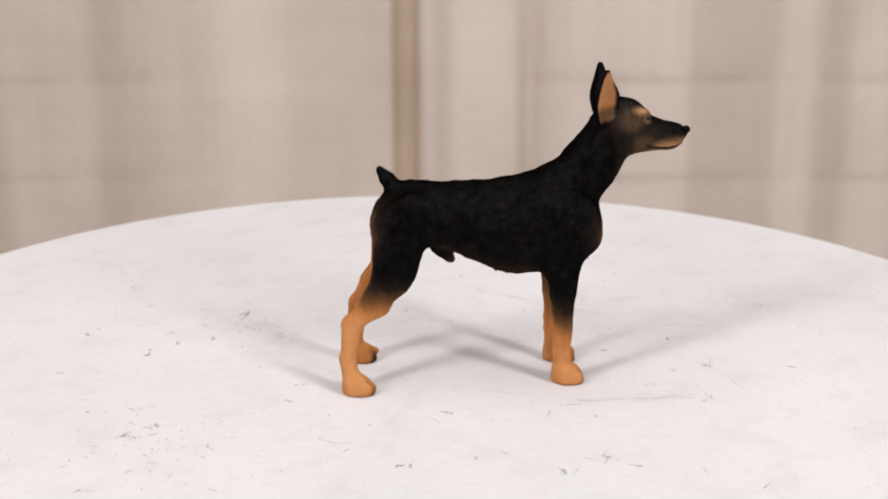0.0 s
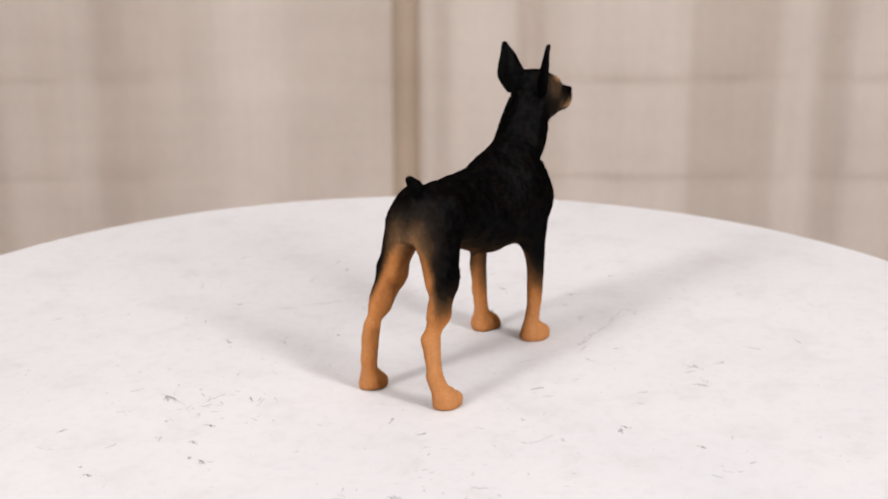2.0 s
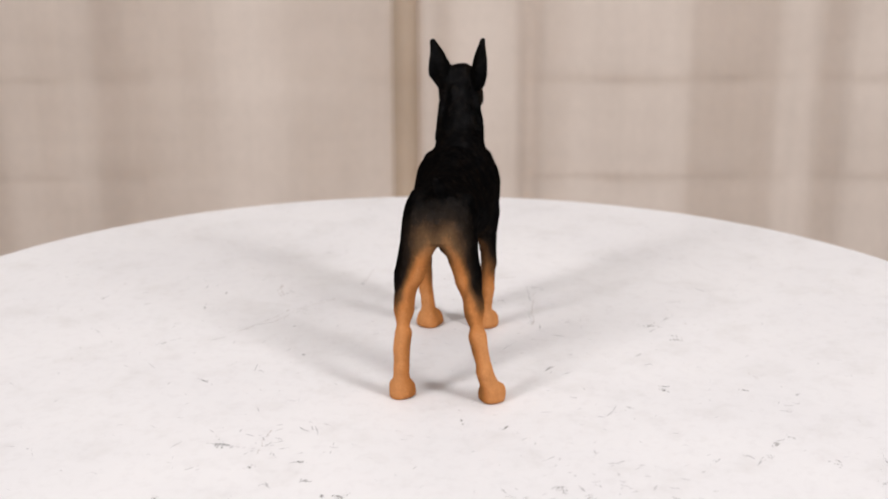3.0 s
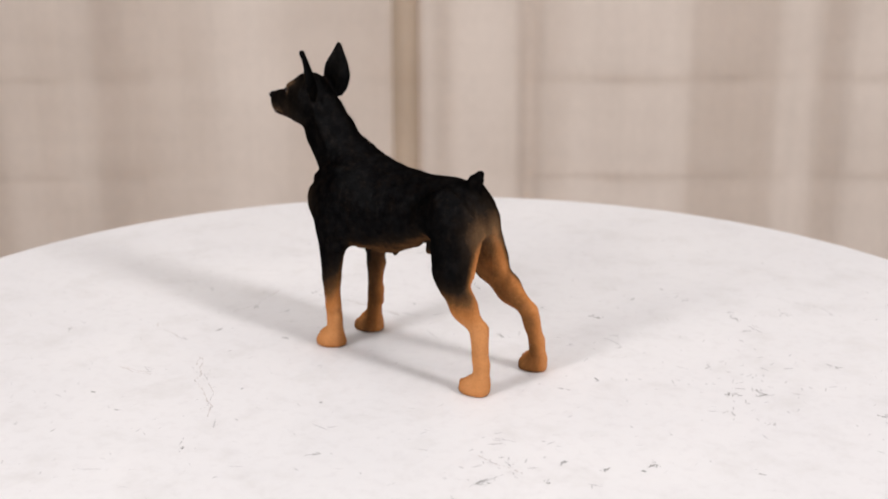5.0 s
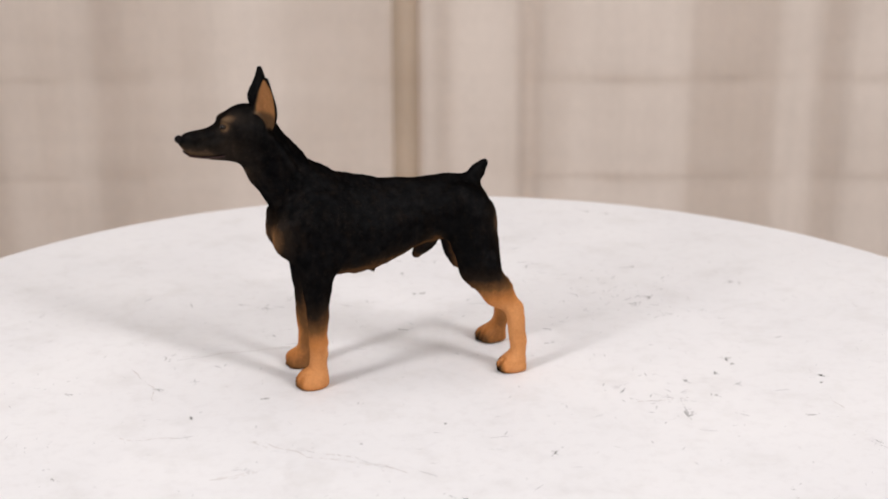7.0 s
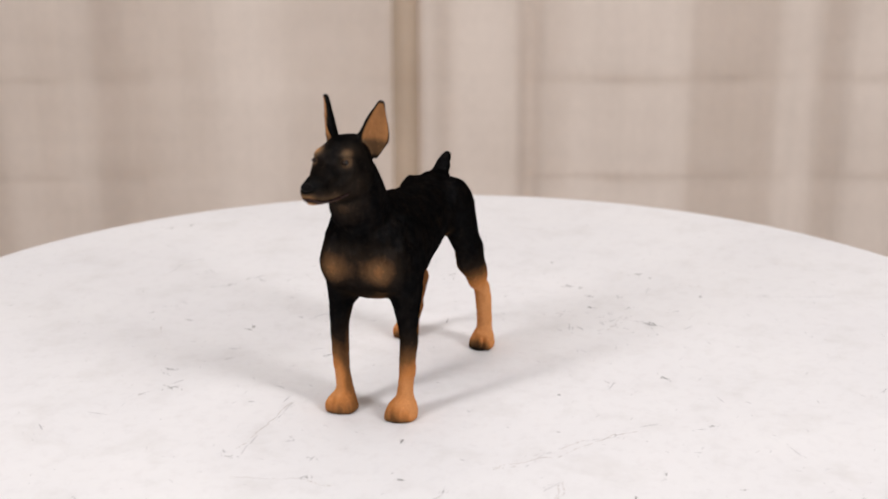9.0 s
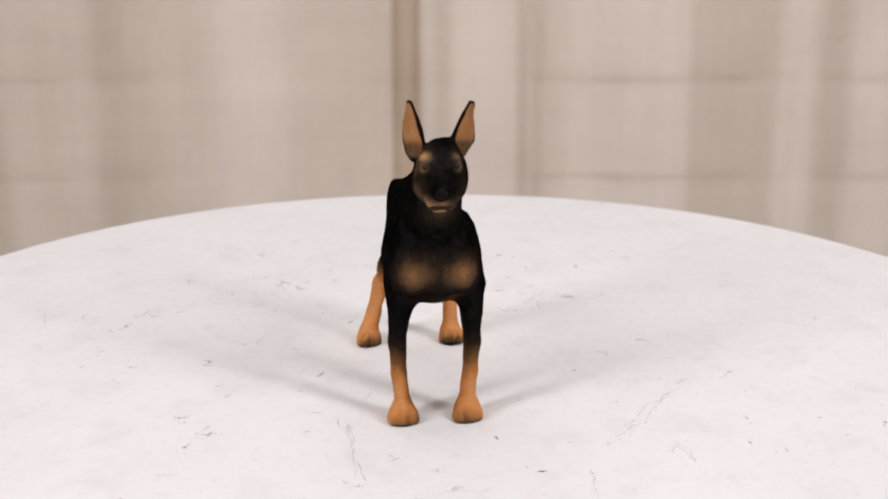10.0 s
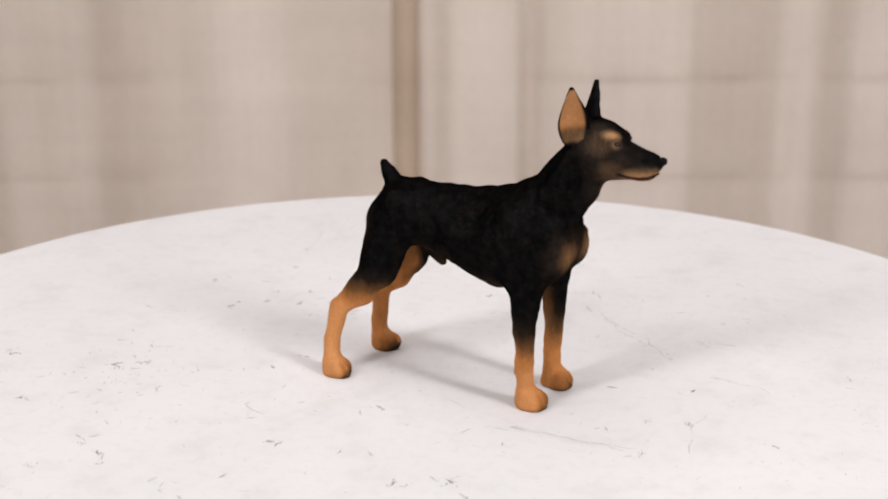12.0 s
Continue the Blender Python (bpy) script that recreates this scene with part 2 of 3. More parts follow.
def crumbs(bm, x, y, length, angle, count, size):
    """Flakes of worn paint strewn along a short line."""
    a = radians(angle)
    for k in range(count):
        far, side = chance.gauss(0, 0.38) * length, chance.gauss(0, 0.16) * length
        cx, cy = x + math.cos(a) * far - math.sin(a) * side, y + math.sin(a) * far + math.cos(a) * side
        r0, turn, n = size * chance.uniform(0.45, 1.2), chance.uniform(0, 6.3), chance.choice((5, 6, 7))
        long = chance.uniform(0.8, 2.2)
        ring = []
        for m in range(n):
            w = 2 * math.pi * m / n
            u, v = r0 * long * math.cos(w) * chance.uniform(0.6, 1.2), r0 * math.sin(w) * chance.uniform(0.6, 1.2)
            ring.append(bm.verts.new(((cx + u * math.cos(turn) - v * math.sin(turn)) * MM, (cy + u * math.sin(turn) + v * math.cos(turn)) * MM, 0.00007)))
        bm.faces.new(ring)


def dark(x, y, length, angle):
    bm = bmesh.new()
    stroke(bm, x, y, length * 0.9, angle, 0.42)
    crumbs(bm, x, y, length, angle, 4 + int(length), 0.20)
    part("scuff", bm, SCUFF, disc)


def grey(x, y, length, angle):
    bm = bmesh.new()
    stroke(bm, x, y, length * 1.1, angle, 0.40 if length < 5 else 0.26)
    crumbs(bm, x, y, length, angle, 3 + int(length * 0.6), 0.17)
    part("scratch", bm, HAIRLINE, disc)


def patch(x, y, length):
    """A worn spot: many flakes close together."""
    bm = bmesh.new()
    crumbs(bm, x, y, length, chance.uniform(0, 180), 6 + int(1.5 * length), 0.20)
    part("scuff", bm, SCUFF, disc)


def faint(x, y, length, angle):
    stroke(wear, x, y, length, angle, 0.34)


def brown(x, y, length, angle):
    """A hairline crack: a thin wandering line with gaps."""
    bm = bmesh.new()
    a = radians(angle)
    n = max(4, int(length / 0.55))
    ux, uy, off, slope, last = math.cos(a), math.sin(a), 0.0, 0.0, None
    for k in range(n + 1):
        slope = 0.6 * slope + chance.gauss(0, 0.22)
        off = 0.93 * off + slope * 0.55
        far = (k / n - 0.5) * length
        half = chance.uniform(0.05, 0.17)
        cx, cy = x + ux * far - uy * off, y + uy * far + ux * off
        pair = [bm.verts.new(((cx - q * uy * half) * MM, (cy + q * ux * half) * MM, 0.00008)) for q in (-1, 1)]
        if last and chance.random() < 0.74:
            bm.faces.new((last[0], pair[0], pair[1], last[1]))
        last = pair
    part("crack", bm, STAIN, disc)


faint(-36, -12, 1.5, 158); dark(-113, -53, 1.4, 58); dark(-79, -45, 3.6, 67); grey(-40, -23, 1.5, 97)
faint(-60, -38, 1.0, 148); faint(-42, -27, 1.2, 94); faint(-45, -47, 1.0, 129); faint(-69, -76, 1.3, 111)
dark(-95, -142, 3.4, 12); dark(-89, -147, 2.2, 13); grey(-52, -87, 2.8, 158); grey(-29, -48, 2.0, 78)
faint(-37, -67, 1.4, 97); grey(-27, -50, 3.2, 161); grey(-58, -117, 7.2, 148); grey(-24, -51, 6.2, 171)
faint(-49, -104, 1.2, 111); dark(-41, -92, 1.5, 136); faint(-46, -108, 1.2, 111); grey(-17, -40, 2.0, 43)
grey(-13, -33, 0.8, 83); grey(-38, -93, 2.6, 121); grey(-48, -118, 10.4, 6); grey(-19, -96, 3.1, 92)
dark(-9, -64, 1.6, 68); grey(-7, -100, 1.7, 135); grey(-0, -37, 2.6, 128); brown(5, -89, 4.6, 25)
grey(3, -32, 4.1, 157); faint(10, -74, 1.6, 116); grey(10, -60, 2.3, 101); faint(20, -88, 1.4, 119)
dark(31, -68, 4.0, 98); brown(45, -74, 1.4, 86); brown(45, -71, 1.0, 86); grey(38, -61, 3.5, 152)
dark(42, -60, 3.8, 151); dark(49, -65, 2.9, 153); faint(30, -33, 3.9, 74); faint(65, -68, 6.0, 96)
faint(19, -19, 6.2, 158); grey(78, -76, 4.3, 53); grey(42, -35, 1.5, 111); faint(37, -27, 4.9, 7)
grey(111, -67, 3.0, 58); grey(41, -24, 5.4, 4); grey(47, -23, 6.0, 7); faint(63, -22, 5.5, 8)
grey(72, -25, 2.3, 39); faint(69, -21, 5.8, 12); grey(58, -14, 1.5, 64); faint(67, -4, 1.6, 86)
grey(77, -0, 1.9, 156); grey(49, 13, 1.0, 86); dark(69, 22, 1.4, 86); grey(105, 46, 1.4, 28)
grey(71, 34, 3.2, 11); faint(53, 31, 1.4, 86); brown(53, 42, 5.8, 141); grey(25, 21, 1.4, 70)
brown(49, 45, 17.3, 134); brown(61, 58, 10.0, 4); grey(59, 56, 6.8, 162); grey(41, 49, 7.8, 153)
faint(62, 81, 1.2, 141); dark(56, 76, 1.7, 9); brown(34, 53, 8.1, 153); grey(28, 47, 1.2, 105)
brown(33, 56, 21.0, 156); dark(41, 79, 1.3, 28); grey(53, 102, 1.1, 86); grey(28, 58, 8.4, 130)
dark(42, 98, 1.3, 102); faint(48, 113, 2.2, 168); dark(46, 114, 2.2, 176); brown(22, 63, 7.6, 138)
faint(26, 83, 2.1, 108); grey(15, 67, 4.9, 136); grey(16, 105, 5.2, 42); faint(12, 80, 6.6, 129)
dark(5, 39, 1.1, 87); dark(9, 82, 2.2, 137); faint(-9, 80, 4.1, 45); grey(-10, 87, 1.0, 86)
grey(-7, 50, 5.5, 4); faint(-9, 48, 2.5, 63); grey(-33, 119, 3.2, 169); dark(-18, 62, 4.1, 50)
faint(-34, 62, 1.4, 148); faint(-50, 75, 1.5, 111); grey(-67, 93, 1.0, 158); faint(-60, 57, 4.5, 158)
grey(-105, 89, 9.6, 115); dark(-58, 46, 5.7, 80); grey(-100, 78, 13.7, 114); faint(-59, 43, 15.7, 81)
grey(-99, 72, 3.4, 116); faint(-73, 50, 6.4, 133); brown(-52, 36, 7.8, 1); brown(-60, 36, 7.1, 175)
dark(-90, 53, 2.6, 171); faint(-47, 24, 5.5, 19); brown(-100, 48, 5.0, 108); grey(-89, 36, 3.3, 180)
faint(-79, 30, 2.1, 129); grey(-66, 25, 2.8, 118); dark(-102, 33, 1.0, 158); grey(-76, 21, 2.2, 137)
dark(-104, 28, 1.8, 48); dark(-83, 15, 1.3, 36); dark(-83, 11, 3.4, 79)
dark(-111, -55, 2.2, 139); dark(-76, -47, 2.2, 130); patch(-73, -41, 3.0); grey(-81, -77, 2.6, 165); patch(-49, -89, 3.0)
patch(-36, -96, 3.0); patch(-50, -106, 3.0); dark(-6, -64, 2.2, 88); grey(-15, -97, 2.6, 105); dark(-6, -86, 2.2, 85)
patch(34, -68, 3.0); patch(42, -61, 3.0); patch(3, -32, 3.0); grey(17, -57, 2.6, 140); grey(-52, -77, 2.6, 145)
grey(61, 84, 2.6, 176); dark(69, 22, 2.2, 85); dark(103, 52, 2.2, 116); patch(77, 1, 3.0); patch(74, -22, 3.0)
dark(101, -1, 2.2, 175); dark(49, 13, 2.2, 5); grey(60, -13, 2.6, 125); grey(67, -3, 2.6, 0)
brown(61, 59, 12.9, 11)
brown(81, 32, 16.9, -15)
brown(54, -24, 31.3, 3)
brown(81, -4, 25.5, -79)
dark(-79, -46, 2.0, 165); patch(-83, 10, 2.8); patch(-104, 28, 2.8); dark(-105, -3, 2.0, 5); dark(-66, 24, 2.0, 70)
patch(-70, 35, 2.8); dark(-76, 20, 2.0, 76); patch(-59, 46, 2.8); patch(-91, -30, 2.8); dark(-84, -77, 2.0, 47)
dark(-39, -24, 2.0, 150); dark(-36, -12, 2.0, 15); grey(-57, -52, 2.8, 94); patch(-88, -148, 2.8); grey(-79, 29, 2.8, 20)
dark(-8, -64, 2.0, 55); grey(-80, -29, 2.8, 135); grey(-49, -85, 2.8, 40); grey(-72, -45, 2.8, 30); patch(-72, -40, 2.8)
grey(-69, -62, 2.8, 170); dark(-40, -92, 2.0, 10); grey(-74, -67, 2.8, 55); grey(-57, 34, 2.8, 160); grey(-47, 27, 2.8, 60)
grey(-94, -22, 2.8, 155); dark(-110, -54, 2.0, 15); grey(-22, -55, 2.8, 45)
for k in range(60):
    faint(chance.gauss(-72, 15), chance.gauss(-45, 15), chance.choice((1.0, 1.6, 2.6)), chance.uniform(0, 180))
for k in range(30):
    faint(chance.gauss(-55, 10), chance.gauss(31, 10), chance.choice((1.0, 1.6, 2.6)), chance.uniform(0, 180))
for k in range(700):
    far, a = 178 * math.sqrt(chance.random()), chance.uniform(0, 2 * math.pi)
    stroke(wear, far * math.cos(a), far * math.sin(a), chance.choice((0.7, 1.0, 1.5, 2.0)), chance.gauss(a * 57.3 + 90, 40), chance.uniform(0.08, 0.26))
tagged(part("surface_wear", wear, HAIRLINE, disc, "fine grey scratches"), kind="stuff")
stand = new("turntable_stand")
tagged(stand, "dark pedestal under the white turntable disc", "stand")
part("column", lathe([(0.05, GROUND + 0.03), (0.05, -0.009)], 48), STAND, stand)
part("foot_plate", lathe([(0.15, GROUND), (0.15, GROUND + 0.03)], 64), STAND, stand)


# ---- the figurine: a solid given by joined round forms, in millimetres ----
VOX = 0.32
LOW = np.array([-31.0, -21.0, -2.0])
SHAPE = (320, 131, 284)
AXES = [LOW[k] + VOX * np.arange(SHAPE[k]) for k in range(3)]
FIELD = np.full(SHAPE, 8.0, np.float32)
NEAREST = np.full(SHAPE, 8.0, np.float32)
OWNER = np.zeros(SHAPE, np.int8)
GROUPS = ("body", "head", "ear_left", "ear_right", "tail", "front_leg_left", "front_leg_right", "hind_leg_left", "hind_leg_right",
          "front_paw_left", "front_paw_right", "hind_paw_left", "hind_paw_right")


def window(lo, hi, pad):
    cut = []
    for k in range(3):
        a = max(0, int((lo[k] - pad - LOW[k]) / VOX))
        e = min(SHAPE[k], int((hi[k] + pad - LOW[k]) / VOX) + 2)
        cut.append(slice(a, e))
    X, Y, Z = np.meshgrid(AXES[0][cut[0]], AXES[1][cut[1]], AXES[2][cut[2]], indexing="ij")
    return tuple(cut), X, Y, Z


def join(cut, d, group, k):
    d = d.astype(np.float32)
    f = FIELD[cut]
    h = np.maximum(k - np.abs(f - d), 0) / k
    FIELD[cut] = np.minimum(f, d) - h * h * k / 4
    near = d < NEAREST[cut]
    NEAREST[cut] = np.where(near, d, NEAREST[cut])
    OWNER[cut] = np.where(near, GROUPS.index(group), OWNER[cut])


def carve(cut, d, k):
    f = FIELD[cut]
    d = -d.astype(np.float32)
    h = np.maximum(k - np.abs(f - d), 0) / k
    FIELD[cut] = np.maximum(f, d) + h * h * k / 4


def cone_field(X, Y, Z, a, c, ra, rc, flat):
    ax, ay, az = a
    dx, dy, dz = (c[i] - a[i] for i in range(3))
    t = np.clip(((X - ax) * dx + (Y - ay) * dy + (Z - az) * dz) / (dx * dx + dy * dy + dz * dz), 0, 1)
    r = ra + (rc - ra) * t
    return np.sqrt((X - ax - t * dx) ** 2 + ((Y - ay - t * dy) / flat) ** 2 + (Z - az - t * dz) ** 2) - r


def cone(group, a, c, ra, rc, flat=1.0, k=2.0):
    """A rounded cone from a to c; flat narrows it sideways."""
    m = max(ra, rc) * max(1, flat)
    lo = [min(a[i], c[i]) - m for i in range(3)]
    hi = [max(a[i], c[i]) + m for i in range(3)]
    cut, X, Y, Z = window(lo, hi, k + 2)
    join(cut, cone_field(X, Y, Z, a, c, ra, rc, flat) * min(1.0, flat * 1.15), group, k)


def groove(a, c, r, k=0.4, flat=1.0):
    lo = [min(a[i], c[i]) - r for i in range(3)]
    hi = [max(a[i], c[i]) + r for i in range(3)]
    cut, X, Y, Z = window(lo, hi, 2)
    carve(cut, cone_field(X, Y, Z, a, c, r, r, flat), k)


def bead(group, centre, radii, k=1.5):
    lo = [centre[i] - radii[i] for i in range(3)]
    hi = [centre[i] + radii[i] for i in range(3)]
    cut, X, Y, Z = window(lo, hi, k + 2)
    q = np.sqrt(((X - centre[0]) / radii[0]) ** 2 + ((Y - centre[1]) / radii[1]) ** 2 + ((Z - centre[2]) / radii[2]) ** 2)
    join(cut, (q - 1) * min(radii), group, k)


def glide(x, xs, vs):
    """Smooth values through knots."""
    xs, vs = np.array(xs, float), np.array(vs, float)
    m = np.gradient(vs, xs)
    i = np.clip(np.searchsorted(xs, x) - 1, 0, len(xs) - 2)
    h = xs[i + 1] - xs[i]
    t = np.clip((x - xs[i]) / h, 0, 1)
    return ((2 * t ** 3 - 3 * t ** 2 + 1) * vs[i] + (t ** 3 - 2 * t ** 2 + t) * h * m[i] + (3 * t ** 2 - 2 * t ** 3) * vs[i + 1] + (t ** 3 - t ** 2) * h * m[i + 1])


def barrel(group, xs, tops, bottoms, widths, middle, k, power=2.2, lean=0.0):
    """A form along x given by its top line, its bottom line and its half width; lean narrows it upwards."""
    lo = [xs[0], -14, min(bottoms)]
    hi = [xs[-1], 14, max(tops)]
    cut, X, Y, Z = window(lo, hi, k + 2)
    x1 = AXES[0][cut[0]]
    xc = np.clip(x1, xs[0], xs[-1])
    top, low, wide = (glide(xc, xs, v)[:, None, None] for v in (tops, bottoms, widths))
    high = np.maximum((top - low) / 2, 0.05)
    wide = np.maximum(wide, 0.05) * (1 - lean * np.clip((Z - (top + low) / 2) / high, 0, 1))
    mid = middle(xc)[:, None, None]
    q = (np.abs((Y - mid) / wide) ** power + np.abs((Z - (top + low) / 2) / high) ** power) ** (1 / power)
    d = (q - 1) * np.minimum(wide, high)
    over = np.abs(x1 - xc)[:, None, None]
    join(cut, np.where(over > 0, np.sqrt(np.maximum(d, 0) ** 2 + over ** 2), d), group, k)


def spine(x):
    return 2.5 - 0.055 * (x + 12)


def face_line(x):
    return 0.5 - 0.11 * (x - 48)


# torso
barrel("body", (-18.0, -17.2, -14.5, -10.0, -4.0, 3.0, 10.0, 18.0, 26.0, 32.0, 38.0, 41.5, 43.8, 44.8),
       (42.5, 46.2, 51.2, 54.6, 55.3, 55.1, 55.3, 56.1, 58.0, 59.2, 57.2, 53.8, 49.0, 46.0),
       (41.5, 41.5, 41.0, 40.3, 38.2, 36.2, 33.4, 30.4, 29.6, 30.8, 33.0, 35.8, 39.0, 42.0),
       (1.0, 3.2, 6.2, 8.5, 9.0, 9.0, 9.5, 10.4, 11.0, 11.0, 10.4, 9.2, 6.6, 3.0), spine, 0.5, 2.05, 0.20)
cone("body", (36.4, spine(36), 53.0), (42.4, -0.1, 60.6), 8.6, 7.2, 0.86, 3.2)
cone("body", (42.4, -0.1, 60.6), (46.4, 0.2, 68.0), 7.1, 6.2, 0.84, 2.6)
bead("body", (30.5, -7.0, 43.8), (9.0, 5.0, 11.2), 3.0)
bead("body", (30.5, 7.7, 42.8), (9.0, 5.0, 10.6), 3.0)
bead("body", (39.6, -5.8, 41.8), (5.0, 4.9, 5.8), 2.0)
bead("body", (39.6, 6.4, 41.8), (5.0, 4.9, 5.8), 2.0)
cone("body", (0.8, 1.7, 37.2), (4.0, 1.7, 33.2), 2.7, 1.3, 1.0, 1.1)
cone("body", (8.5, 1.7, 34.4), (22.0, 1.2, 30.6), 1.0, 1.6, 1.6, 1.6)
bead("body", (16.5, 2.0, 29.9), (0.6, 0.6, 0.6), 0.6)
bead("body", (19.5, 0.4, 29.6), (0.6, 0.6, 0.6), 0.6)
groove((-18.6, spine(-18), 48.5), (-18.9, spine(-18), 38.0), 0.8, 0.8)
groove((22.5, -12.6, 53.0), (27.0, -13.0, 38.0), 1.0, 2.2)
groove((22.5, 14.0, 53.0), (27.0, 14.4, 38.0), 1.0, 2.2)
for sign in (-1, 1):
    cone("body", (43.8, 0.2 + sign * 4.7, 69.0), (37.2, sign * 6.2, 58.2), 1.3, 1.1, 1.0, 1.3)
    bead("body", (36.0, sign * 8.6 + 0.2, 43.5), (4.2, 2.9, 6.0), 1.4)
    # folds of the coat where the neck meets the shoulder
    cone("body", (31.0, sign * 8.4, 53.2), (41.6, sign * 6.4, 49.2), 1.3, 1.5, 1.0, 1.3)
    cone("body", (33.5, sign * 9.8, 49.4), (42.4, sign * 6.8, 45.6), 1.2, 1.5, 1.0, 1.3)
    groove((34.0, sign * 8.9, 56.6), (42.6, sign * 6.2, 52.2), 0.3, 2.0)
    # flank hollow and edge of the ribs
    groove((3.0, spine(3) + sign * 10.2, 50.0), (8.0, spine(8) + sign * 10.4, 39.0), 1.2, 2.6)
    groove((-1.5, spine(-1) + sign * 10.2, 44.0), (-3.5, spine(-3) + sign * 10.0, 38.0), 1.0, 2.2)
    bead("body", (-6.0, sign * 6.6 + 2.0, 49.5), (5.0, 2.6, 4.0), 1.6)
# head
barrel("head", (42.6, 44.5, 48.0, 52.0, 55.0, 57.0, 60.0, 63.0, 65.0, 66.0, 66.8, 67.4),
       (72.0, 75.8, 77.7, 77.4, 75.8, 73.5, 72.0, 71.1, 70.4, 69.9, 69.2, 68.6),
       (69.0, 64.5, 62.2, 62.2, 62.8, 63.2, 63.5, 63.7, 64.3, 65.5, 66.9, 67.8),
       (1.6, 4.6, 6.3, 6.2, 5.6, 4.9, 4.0, 3.4, 2.8, 2.2, 1.5, 0.7), face_line, 2.0, 2.5, 0.22)
MOUTH = ((56.0, 4.4, 65.0), (58.5, 3.35, 64.5), (61.5, 2.8, 64.4), (64.2, 2.25, 64.75), (65.8, 1.2, 65.5), (66.2, 0.0, 65.7))
for sign in (-1, 1):
    y = face_line(56)
    bead("head", (54.6, y + sign * 3.0, 73.9), (2.2, 1.5, 1.0), 1.6)
    bead("head", (51.6, face_line(52) + sign * 3.6, 67.4), (3.4, 2.6, 3.2), 1.4)
    groove((56.2, y + sign * 4.8, 72.7), (56.9, y + sign * 4.2, 72.5), 0.95, 0.7)
    groove((57.6, y + sign * 4.6, 70.6), (62.5, face_line(62) + sign * 3.9, 68.6), 0.55, 1.2)
    bead("head", (55.6, y + sign * 3.55, 73.5), (1.3, 0.75, 0.4), 0.4)
    bead("head", (55.8, y + sign * 3.9, 71.95), (1.2, 0.6, 0.35), 0.4)
    for a, c in zip(MOUTH, MOUTH[1:]):
        groove((a[0], face_line(a[0]) + sign * a[1], a[2]), (c[0], face_line(c[0]) + sign * c[1], c[2]), 0.34)
    groove((67.9, face_line(67.9) + sign * 0.75, 68.6), (67.5, face_line(67.5) + sign * 1.5, 68.5), 0.3, 0.2)


def ear(group, base, tip, facing):
    """A thin pointed leaf, cupped towards the front and outside."""
    base, tip = Vector(base), Vector(tip)
    up = (tip - base).normalized()
    out = Vector(facing)
    out = (out - up * out.dot(up)).normalized()
    across = up.cross(out)
    length = (tip - base).length
    lo = [min(base[i], tip[i]) - 5 for i in range(3)]
    hi = [max(base[i], tip[i]) + 5 for i in range(3)]
    cut, X, Y, Z = window(lo, hi, 2)
    s = ((X - base.x) * up.x + (Y - base.y) * up.y + (Z - base.z) * up.z) / length
    v = (X - base.x) * across.x + (Y - base.y) * across.y + (Z - base.z) * across.z
    w = (X - base.x) * out.x + (Y - base.y) * out.y + (Z - base.z) * out.z
    half = glide(np.clip(s, 0, 1), (0, 0.15, 0.35, 0.6, 0.85, 1.0), (1.9, 3.1, 3.9, 3.3, 1.7, 0.45))
    q = np.clip(np.abs(v) / half, 0, 1.5)
    sheet = w - 0.46 * half * q ** 2 + 0.30 * half
    a, c = np.abs(sheet) - 0.52 - 0.5 * np.clip(0.3 - s, 0, 1), np.maximum(np.abs(v) - half, np.maximum(s - 1, -s) * length)
    d = np.maximum(a, c) + np.maximum(0.5 - np.abs(a - c), 0) ** 2 / 2.0
    join(cut, d, group, 0.9)
    return base, up, out, across, length


EAR_L = ear("ear_left", (44.8, 4.7, 71.1), (45.2, 8.3, 85.8), (0.76, 0.65, 0.0))
EAR_R = ear("ear_right", (44.5, -4.4, 70.9), (44.6, -6.6, 86.2), (0.55, -0.84, 0.0))
# tail
cone("tail", (-10.5, 2.2, 52.3), (-13.2, 2.8, 56.0), 2.9, 1.9, 1.0, 1.6)
cone("tail", (-13.2, 2.8, 56.0), (-15.0, 3.3, 58.4), 1.95, 1.3, 1.0, 0.8)


def front_leg(side, elbow_y, mid_y, wrist_y, paw_y):
    g, p = "front_leg_" + side, "front_paw_" + side
    cone(g, (33.5, elbow_y, 36.0), (33.8, mid_y, 21.0), 5.2, 2.9, 0.72, 3.0)
    cone(g, (33.8, mid_y, 21.0), (33.7, wrist_y, 12.5), 2.9, 2.35, 0.78, 1.0)
    cone(g, (33.7, wrist_y, 12.5), (33.9, paw_y, 5.0), 2.4, 2.5, 0.85, 1.0)
    bead(g, (32.0, wrist_y, 9.5), (1.1, 1.0, 1.2), 1.0)
    paw(p, 34.6, paw_y, 1.0)


def paw(p, x, y, size):
    bead(p, (x + 0.6, y, 2.6), (4.0 * size, 3.6 * size, 2.9), 1.4)
    bead(p, (x + 1.1 * size, y, 0.7), (4.7 * size, 4.05 * size, 1.9), 1.2)
    for dy, dx in ((-2.3, 2.3), (-0.8, 3.4), (0.8, 3.4), (2.3, 2.3)):
        bead(p, (x + dx * size, y + dy * size * 1.08, 1.9), (2.5, 1.35, 2.2), 0.6)
    for dy, dx in ((-1.6, 4.2), (0.0, 5.0), (1.6, 4.2)):
        groove((x + (dx - 0.3) * size, y + dy * size, 4.4), (x + (dx + 1.4) * size, y + dy * size, 1.0), 0.6, 0.5)


front_leg("left", 9.9, 10.3, 9.9, 9.0)
